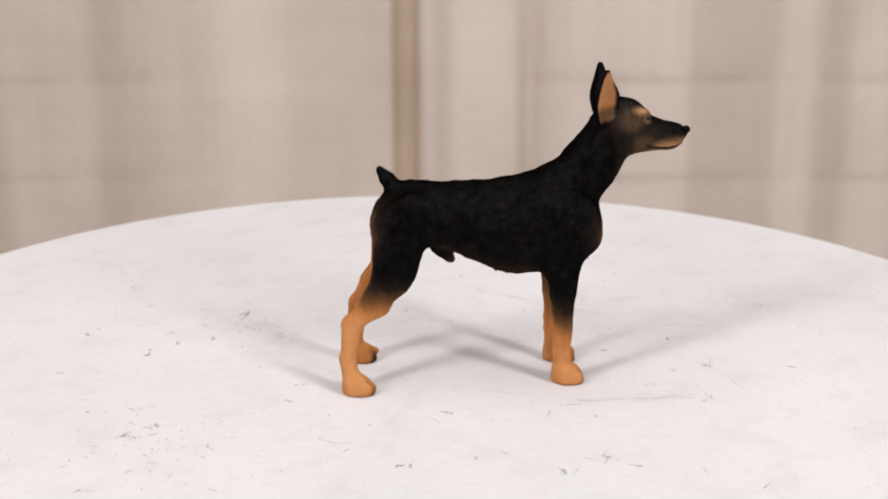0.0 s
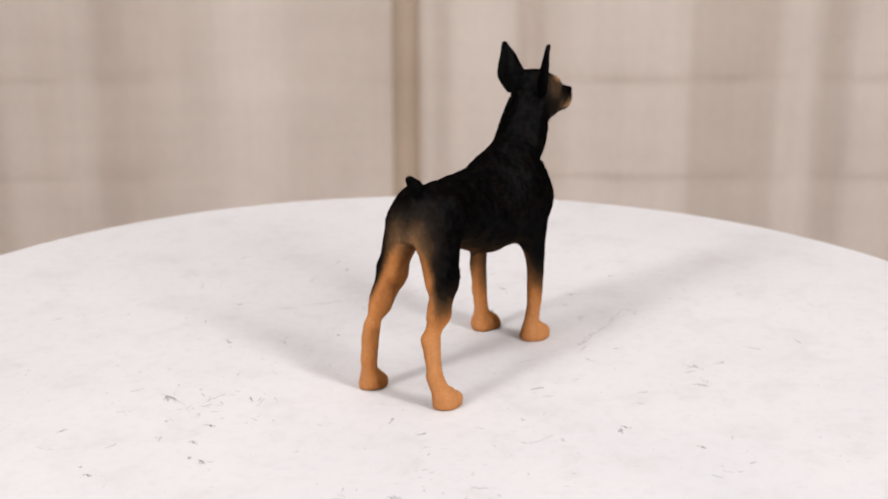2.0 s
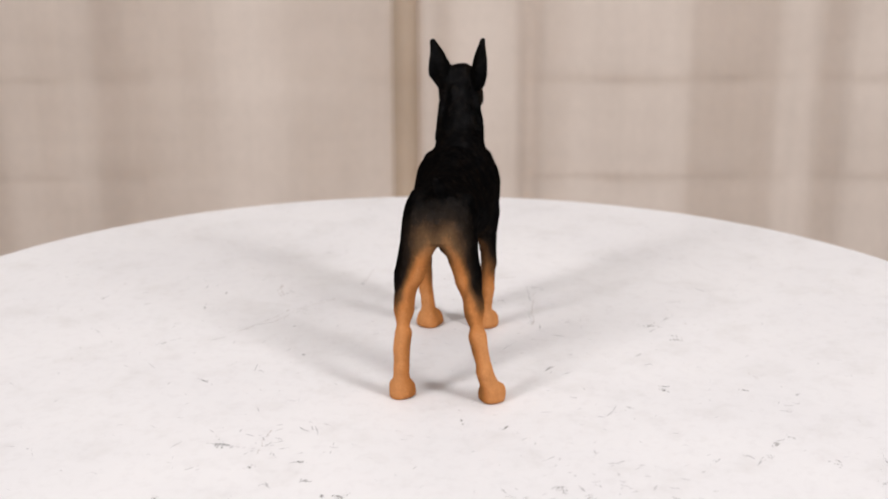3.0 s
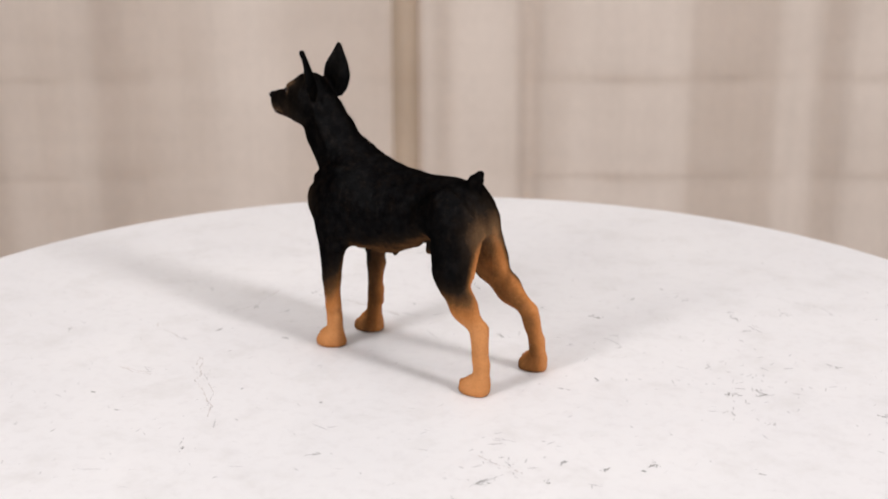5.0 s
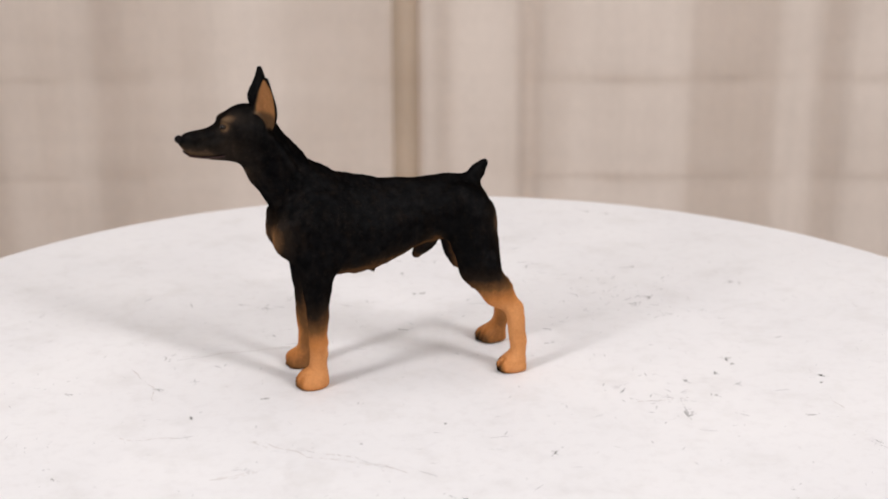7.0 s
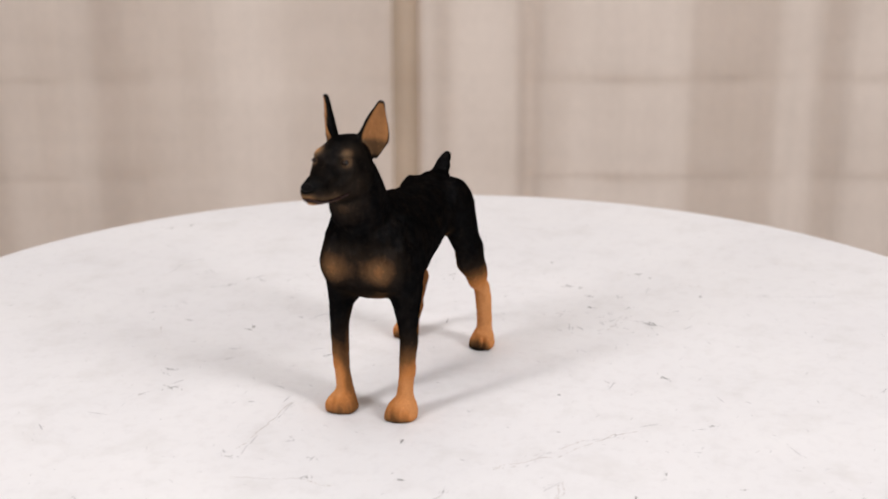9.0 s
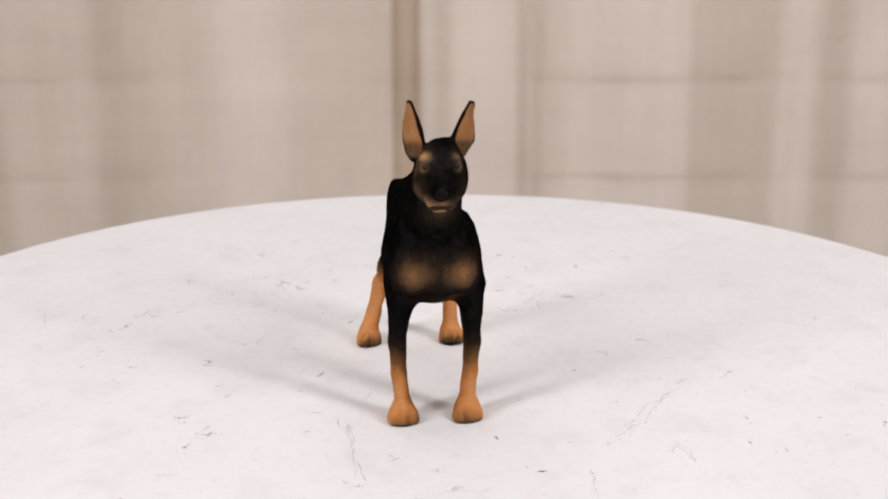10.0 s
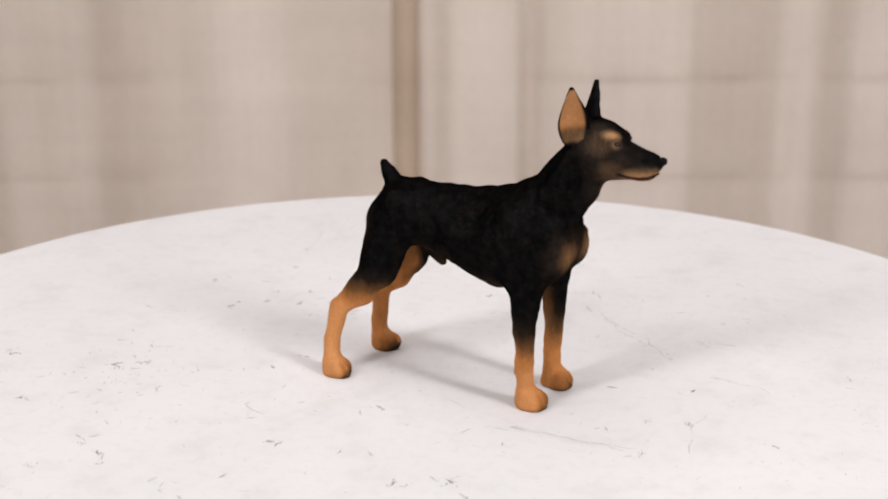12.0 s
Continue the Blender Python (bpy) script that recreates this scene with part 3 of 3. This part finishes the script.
front_leg("right", -8.0, -9.0, -8.7, -7.8)


def hind_leg(side, hip, knee, shin, hock, cannon, heel):
    g, p = "hind_leg_" + side, "hind_paw_" + side
    cone(g, hip, knee, 7.4, 5.5, 0.58, 3.0)
    cone(g, knee, shin, 5.5, 3.8, 0.61, 1.5)
    cone(g, shin, hock, 3.8, 2.5, 0.62, 2.0)
    cone(g, hock, cannon, 2.7, 2.25, 0.88, 0.8)
    cone(g, cannon, heel, 2.25, 2.5, 0.95, 0.8)
    paw(p, heel[0] + 0.8, heel[1], 0.9)


hind_leg("left", (-9.2, 8.5, 43.8), (-11.6, 11.3, 31.2), (-16.0, 12.0, 24.0), (-21.4, 11.8, 18.0), (-22.6, 12.2, 9.0), (-22.2, 12.2, 3.4))
hind_leg("right", (-8.9, -2.8, 43.8), (-12.0, -5.2, 31.4), (-17.0, -6.9, 24.2), (-23.5, -8.1, 18.4), (-24.8, -10.0, 9.4), (-24.0, -12.1, 3.4))
# inner thighs meeting under the tail
cone("hind_leg_left", (-14.0, 5.8, 43.5), (-14.4, 8.9, 32.0), 3.6, 2.7, 0.9, 2.0)
cone("hind_leg_right", (-14.0, -0.4, 43.5), (-14.5, -4.2, 32.0), 3.6, 2.7, 0.85, 2.0)
# hand-modelled unevenness
for wx, wy, wz, ph, amp in ((0.55, 0.35, 0.45, 0.3, 0.09), (0.3, 0.7, -0.5, 1.9, 0.09), (0.8, -0.6, 0.7, 2.2, 0.05), (-0.5, 0.9, 0.8, 0.8, 0.05)):
    FIELD += (amp * np.sin(wx * AXES[0][:, None, None] + wy * AXES[1][None, :, None] + wz * AXES[2][None, None, :] + ph)).astype(np.float32)
# flat soles
FIELD = np.maximum(FIELD, (0.05 - AXES[2])[None, None, :].astype(np.float32))


def lattice(P, cell, seed):
    """Smooth random relief with lumps of the given size, -1 to 1."""
    table = np.random.default_rng(seed).uniform(-1, 1, 4096)
    q = P / cell
    i = np.floor(q).astype(np.int64)
    f = q - i
    f = f * f * (3 - 2 * f)
    out = np.zeros(len(P))
    for a, c, e in [(n & 1, n >> 1 & 1, n >> 2) for n in range(8)]:
        key = ((i[:, 0] + a) * 73 + (i[:, 1] + c) * 179 + (i[:, 2] + e) * 283 + (i[:, 0] + a) * (i[:, 2] + e) * 7) % 4096
        out += table[key] * np.abs(1 - a - f[:, 0]) * np.abs(1 - c - f[:, 1]) * np.abs(1 - e - f[:, 2])
    return out


def skin():
    """The surface of the joined forms: one point a crossed cell, four-sided faces."""
    f = FIELD
    nx, ny, nz = f.shape
    corner = [f[i:nx - 1 + i, j:ny - 1 + j, l:nz - 1 + l] for i in (0, 1) for j in (0, 1) for l in (0, 1)]
    inside = sum((c < 0).astype(np.int8) for c in corner)
    cells = (inside > 0) & (inside < 8)
    ids = np.full(cells.shape, -1, np.int64)
    ids[cells] = np.arange(cells.sum())
    at = np.argwhere(cells)
    total, count = np.zeros((len(at), 3)), np.zeros(len(at))
    off = [(i, j, l) for i in (0, 1) for j in (0, 1) for l in (0, 1)]
    for a in range(8):
        for c in range(a + 1, 8):
            step = np.subtract(off[c], off[a])
            if np.abs(step).sum() != 1:
                continue
            fa, fc = corner[a][cells], corner[c][cells]
            cross = (fa < 0) != (fc < 0)
            t = np.where(cross, fa / np.where(cross, fa - fc, 1), 0)
            total += np.where(cross[:, None], np.array(off[a]) + t[:, None] * step, 0)
            count += cross
    points = LOW + VOX * (at + total / count[:, None])
    quads = []
    neg = f < 0
    for axis in range(3):
        lo = [slice(1, -1)] * 3
        hi = [slice(1, -1)] * 3
        lo[axis], hi[axis] = slice(0, -1), slice(1, None)
        n0, n1 = neg[tuple(lo)], neg[tuple(hi)]
        for flip, hitmask in ((False, n0 & ~n1), (True, ~n0 & n1)):
            w = np.argwhere(hitmask)
            w[:, [k for k in range(3) if k != axis]] += 1
            u, v = (axis + 1) % 3, (axis + 2) % 3
            eu, ev = np.eye(3, dtype=int)[u], np.eye(3, dtype=int)[v]
            ring = [w - eu - ev, w - ev, w, w - eu]
            q = np.stack([ids[r[:, 0], r[:, 1], r[:, 2]] for r in ring], 1)
            quads.append(q[:, ::-1] if flip else q)
    quads = np.concatenate(quads)
    owner = OWNER[at[:, 0], at[:, 1], at[:, 2]]
    for _ in range(4):
        total, count = np.zeros_like(points), np.zeros(len(points))
        for k in range(4):
            np.add.at(total, quads[:, k], points[quads[:, (k + 1) % 4]])
            np.add.at(count, quads[:, k], 1)
        points = points * 0.5 + 0.5 * total / count[:, None]
    def outward():
        n = np.cross(points[quads[:, 2]] - points[quads[:, 0]], points[quads[:, 3]] - points[quads[:, 1]])
        total = np.zeros_like(points)
        for k in range(4):
            np.add.at(total, quads[:, k], n)
        return total / (np.linalg.norm(total, axis=1)[:, None] + 1e-12)

    # rough casting: the coat is grainy all over, the paws and the face less so
    normals = outward()
    coarse = np.where(points[:, 2] < 22, 0.45, 1.0) * np.where((points[:, 0] > 50) | (points[:, 2] > 73), 0.4, 1.0)
    rough = 0.08 * lattice(points, 2.6, 5) + 0.10 * lattice(points, 1.15, 6) + 0.08 * lattice(points, 0.62, 8)
    points = points + normals * (rough * coarse)[:, None] * (points[:, 2:] > 0.6)
    return points, quads, owner, outward()


def step(a, c, v):
    t = np.clip((v - a) / (c - a), 0, 1)
    return t * t * (3 - 2 * t)


def blob(P, centre, radii):
    return np.exp(-(((P - np.array(centre)) / np.array(radii)) ** 2).sum(1))


def tan_and_shade_mask(P, N, owner, quads):
    """Where the tan is painted, 0 to 1, with some shade of legs and ears put in."""
    x, y, z = P.T
    mask = np.zeros(len(P))
    for side, sign in (("left", 1), ("right", -1)):
        leg = (owner == GROUPS.index("front_leg_" + side)) | (owner == GROUPS.index("front_paw_" + side))
        inner = step(0.5, 0.95, -0.78 * sign * N[:, 1] - 0.62 * N[:, 0])
        edge = 13.6 + 18 * inner + 2.5 * step(0, 0.8, -N[:, 0])
        # the inward face is darkened too: shade put into the paint
        mask = np.where(leg, step(edge + 13.5, edge - 6.5, z) * (0.95 - ((0.25 if sign > 0 else 0.40) + 0.08 * lattice(P, 1.7, 4)) * step(0.2, 0.8, -sign * N[:, 1]) - 0.22 * inner * step(10, 22, z)), mask)
        leg = (owner == GROUPS.index("hind_leg_" + side)) | (owner == GROUPS.index("hind_paw_" + side))
        inner = step(0.25, 0.85, -sign * N[:, 1] - 0.64 * N[:, 0])
        edge = 23.5 + 23 * inner
        # hind legs likewise: painted shade on the inward face
        mask = np.where(leg, step(edge + 9, edge - 6, z) * (0.97 - ((0.28 if sign > 0 else 0.38) + 0.10 * lattice(P, 1.7, 3)) * step(0.2, 0.8, -sign * N[:, 1]) - 0.26 * inner * step(30, 46, z)), mask)
    body = owner == GROUPS.index("body")
    belly = 0.44 * (0.55 + 0.45 * step(-3, 4, y)) * step(-0.40, -0.92, N[:, 2]) * step(45, 36, x) * step(60, 38, z)
    seat = (0.60 + 0.16 * lattice(P, 1.3, 9)) * step(-0.3, -0.8, N[:, 0]) * blob(P, (-17.8, spine(-17), 42.0), (7, 8.5, 7.0)) * (1 - 0.85 * blob(P, (-18, spine(-17) + 0.3, 46), (4, 0.8, 4.5))) + 0.3 * blob(P, (-15, spine(-15), 37.0), (6, 5, 4))
    chest = 0.60 * (blob(P, (45, -5.8, 42.0), (5, 5.0, 4.6)) + blob(P, (45, 6.6, 42.0), (5, 5.0, 4.6)))
    nub = 0.45 * blob(P, (3.6, 1.7, 33.0), (2.2, 2.5, 1.8))
    throat = 0.36 * blob(P, (51.5, 0.4, 61.0), (5, 4.5, 5))
    thigh = (owner == GROUPS.index("hind_leg_left")) | (owner == GROUPS.index("hind_leg_right"))
    mask = np.where(thigh, np.maximum(mask, seat), mask)
    mask = np.where(body, np.maximum.reduce([belly, seat, chest, throat, nub]), mask)
    head = owner == GROUPS.index("head")
    muzzle = 0.80 * step(51.5, 60.5, x) * step(69.2, 64.6, z + 0.10 * (62 - x)) * step(68.4, 67.0, x + 0.8 * (z - 66.6))
    brow = 0.58 * (blob(P, (55.2, face_line(55) - 4.0, 74.8), (2.6, 2.2, 1.6)) + 0.8 * blob(P, (55.4, face_line(55) + 3.8, 74.8), (2.2, 1.7, 1.5)))
    brow = brow + 0.34 * blob(P, (52.6, face_line(53) - 5.0, 75.0), (3.4, 2.4, 2.2)) + 0.14 * blob(P, (52.6, face_line(53) + 5.0, 75.0), (3.4, 2.4, 2.2))
    side_tan = 1 - 0.85 * step(-1.0, 2.5, y - face_line(54))
    cheek = np.maximum(0.54 * (0.4 + 0.6 * side_tan) * blob(P, (54.5, face_line(53), 65.8), (6, 9, 4.8)), 0.53 * side_tan * blob(P, (51.5, 0.4, 72), (5.5, 9, 5.5)) * step(0.15, 0.8, np.abs(N[:, 1])))
    socket = 0.66 * (blob(P, (56.0, face_line(56) - 4.3, 72.8), (1.9, 1.6, 1.7)) + blob(P, (56.0, face_line(56) + 4.3, 72.8), (1.9, 1.6, 1.7)))
    line = np.interp(x, [m[0] for m in MOUTH], [m[2] for m in MOUTH])
    lip = step(0.55, 0.28, np.abs(z - line)) * step(55.8, 56.5, x)
    muzzle = muzzle * (1 - 0.50 * step(0.5, 2.5, y - face_line(x)))
    mask = np.where(head, np.maximum.reduce([muzzle, brow, cheek, socket]), mask)
    for _ in range(24):
        total, count = np.zeros(len(P)), np.zeros(len(P))
        for k in range(4):
            np.add.at(total, quads[:, k], mask[quads[:, (k + 1) % 4]])
            np.add.at(count, quads[:, k], 1)
        mask = np.where(head, mask, total / count)
    # mask lowered on the toe fronts and close to the soles
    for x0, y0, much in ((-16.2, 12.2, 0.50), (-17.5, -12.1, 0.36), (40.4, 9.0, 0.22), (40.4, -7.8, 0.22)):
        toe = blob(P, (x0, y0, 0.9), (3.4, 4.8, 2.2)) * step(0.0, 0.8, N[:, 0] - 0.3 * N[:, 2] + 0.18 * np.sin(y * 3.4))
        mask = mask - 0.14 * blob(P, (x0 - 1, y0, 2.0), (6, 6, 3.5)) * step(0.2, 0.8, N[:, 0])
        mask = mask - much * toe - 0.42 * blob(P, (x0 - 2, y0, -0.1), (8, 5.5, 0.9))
    mask = np.where(head, mask * (1 - 0.85 * lip), mask)
    for side, out in (("left", EAR_L), ("right", EAR_R)):
        base, up, front, across, length = (np.array(e) for e in out)
        s, v, w = (P - base) @ up / length, (P - base) @ across, (P - base) @ front
        rolled = v if side == "right" else -v
        v = np.abs(v)
        half = glide(np.clip(s, 0, 1), (0, 0.15, 0.35, 0.6, 0.85, 1.0), (1.9, 3.1, 3.9, 3.3, 1.7, 0.45))
        sheet = w - 0.46 * half * np.clip(v / half, 0, 1.5) ** 2 + 0.30 * half
        near = (np.abs(sheet) < 1.5) & (v < half + 1) & (s > 0.02) & (s < 1.05)
        inside = step(-0.2, 0.2, sheet) * step(0.0, 0.35, N @ front) * step(0.98, 0.82, v / half) * step(0.96, 0.66, rolled / half) * step(1.0, 0.95, s) * step(0.02, 0.12, s)
        it = owner == GROUPS.index("ear_" + side)
        # dimmer near the base: shade of the ear hollow painted in
        tan = (0.86 if side == "right" else 0.74) * inside * (0.6 + 0.4 * step(0.25, 0.42, s))
        mask = np.where(it, tan, np.where(near & head, np.maximum(mask, tan), mask))
    return np.clip(mask, 0, 1)


def mesh_of(name, points, faces, normals, mask, pale, mat):
    me = bpy.data.meshes.new(name)
    me.from_pydata((points * MM).tolist(), [], faces.tolist())
    me.materials.append(mat)
    me.polygons.foreach_set("use_smooth", [True] * len(me.polygons))
    a = me.attributes.new("tan", "FLOAT", "POINT")
    a.data.foreach_set("value", mask.astype(np.float32))
    a = me.attributes.new("pale", "FLOAT", "POINT")
    a.data.foreach_set("value", pale.astype(np.float32))
    me.update()
    me.normals_split_custom_set_from_vertices(normals.tolist())
    return me


def small_ball(centre, radii, u=20, v=12):
    bm = bmesh.new()
    bmesh.ops.create_uvsphere(bm, u_segments=u, v_segments=v, radius=1,
                              matrix=Matrix.LocRotScale(Vector(centre) * MM, None, Vector(radii) * MM))
    return bm


def tube(path, radius, sides=8):
    """A thin round cord along a path, in millimetres."""
    bm = bmesh.new()
    rings = []
    for i, p in enumerate(path):
        a, c = Vector(path[max(i - 1, 0)]), Vector(path[min(i + 1, len(path) - 1)])
        way = (c - a).normalized()
        u = way.cross(Vector((0, 0, 1))).normalized()
        v = way.cross(u)
        rings.append([bm.verts.new((Vector(p) + (u * math.cos(k * 2 * math.pi / sides) + v * math.sin(k * 2 * math.pi / sides)) * radius) * MM) for k in range(sides)])
    for a, c in zip(rings, rings[1:]):
        for k in range(sides):
            bm.faces.new((a[k], a[(k + 1) % sides], c[(k + 1) % sides], c[k]))
    bm.faces.new(rings[0][::-1])
    bm.faces.new(rings[-1])
    bmesh.ops.recalc_face_normals(bm, faces=bm.faces)
    return bm


def figurine():
    points, quads, owner, normals = skin()
    mask = tan_and_shade_mask(points, normals, owner, quads)
    # the face, the ears and the chest spots are a paler, sandier tan than the legs
    pale = step(30, 40, points[:, 0]) * step(33, 38, points[:, 2]) * (0.35 + 0.5 * step(54, 62, points[:, 2]))
    pale = np.maximum(pale, 0.6 * step(-10, -15, points[:, 0]) * step(36, 42, points[:, 2]))
    pale = np.where((owner == GROUPS.index("ear_left")) | (owner == GROUPS.index("ear_right")), 0.45, pale)
    fo = owner[quads[:, 0]]
    top = new("dog_figurine")
    tagged(top, "black and tan painted dog figurine standing on the white disc", "figurine")
    made = {}
    parents = {"ear_left": "head", "ear_right": "head", "front_paw_left": "front_leg_left", "front_paw_right": "front_leg_right",
               "hind_paw_left": "hind_leg_left", "hind_paw_right": "hind_leg_right"}
    labels = {"body": "matt black painted body with tan chest spots", "head": "black head with tan muzzle and brows", "tail": "short docked black tail",
              "ear": "upright pointed ear, tan inside", "front_leg": "black front leg fading to tan", "hind_leg": "black hind leg fading to tan", "paw": "tan painted paw"}
    for i, g in enumerate(GROUPS):
        faces = quads[fo == i]
        used, flat = np.unique(faces, return_inverse=True)
        name = g.replace("_left", "").replace("_right", "").replace("front_paw", "paw").replace("hind_paw", "paw")
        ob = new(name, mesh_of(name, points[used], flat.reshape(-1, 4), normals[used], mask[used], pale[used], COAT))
        made[g] = ob
        ob.parent = made.get(parents.get(g), top)
        tagged(ob, labels[name])
    head = made["head"]
    for sign in (-1, 1):
        y = face_line(56)
        smooth(part("eye", small_ball((56.0, y + sign * 3.85, 72.75), (1.0, 0.8, 0.72)), EYE_BROWN, head, "dark brown painted eye"))
        smooth(part("pupil", small_ball((56.4, y + sign * 4.2, 72.75), (0.5, 0.5, 0.45)), EYE_DARK, head, "black painted pupil"))
        smooth(part("lip", tube([(a, sign * c + face_line(a), d) for a, c, d in MOUTH], 0.21), LIP, head, "dark red painted lip line"))
    smooth(part("nose", small_ball((67.15, face_line(67), 69.0), (1.15, 1.4, 1.05)), NOSE, head, "small black painted nose"))
    return top


dog = figurine()


# ---- what turns ----
def motions():
    """The disc turns at an even rate and carries the figurine."""
    rate, heading = 27.31, 3.9
    spin, ride = [], []
    for n in range(25):
        t = n * 0.5
        a = rate * t
        spin.append((t, pose(0, 0, 0, 0, 0, a)))
        ride.append((t, pose(0, 0, 0, 0, 0, a + heading) @ pose(0.0003, -0.00485, 0.0)))
    walk(turntable, spin)
    walk(dog, ride)


motions()
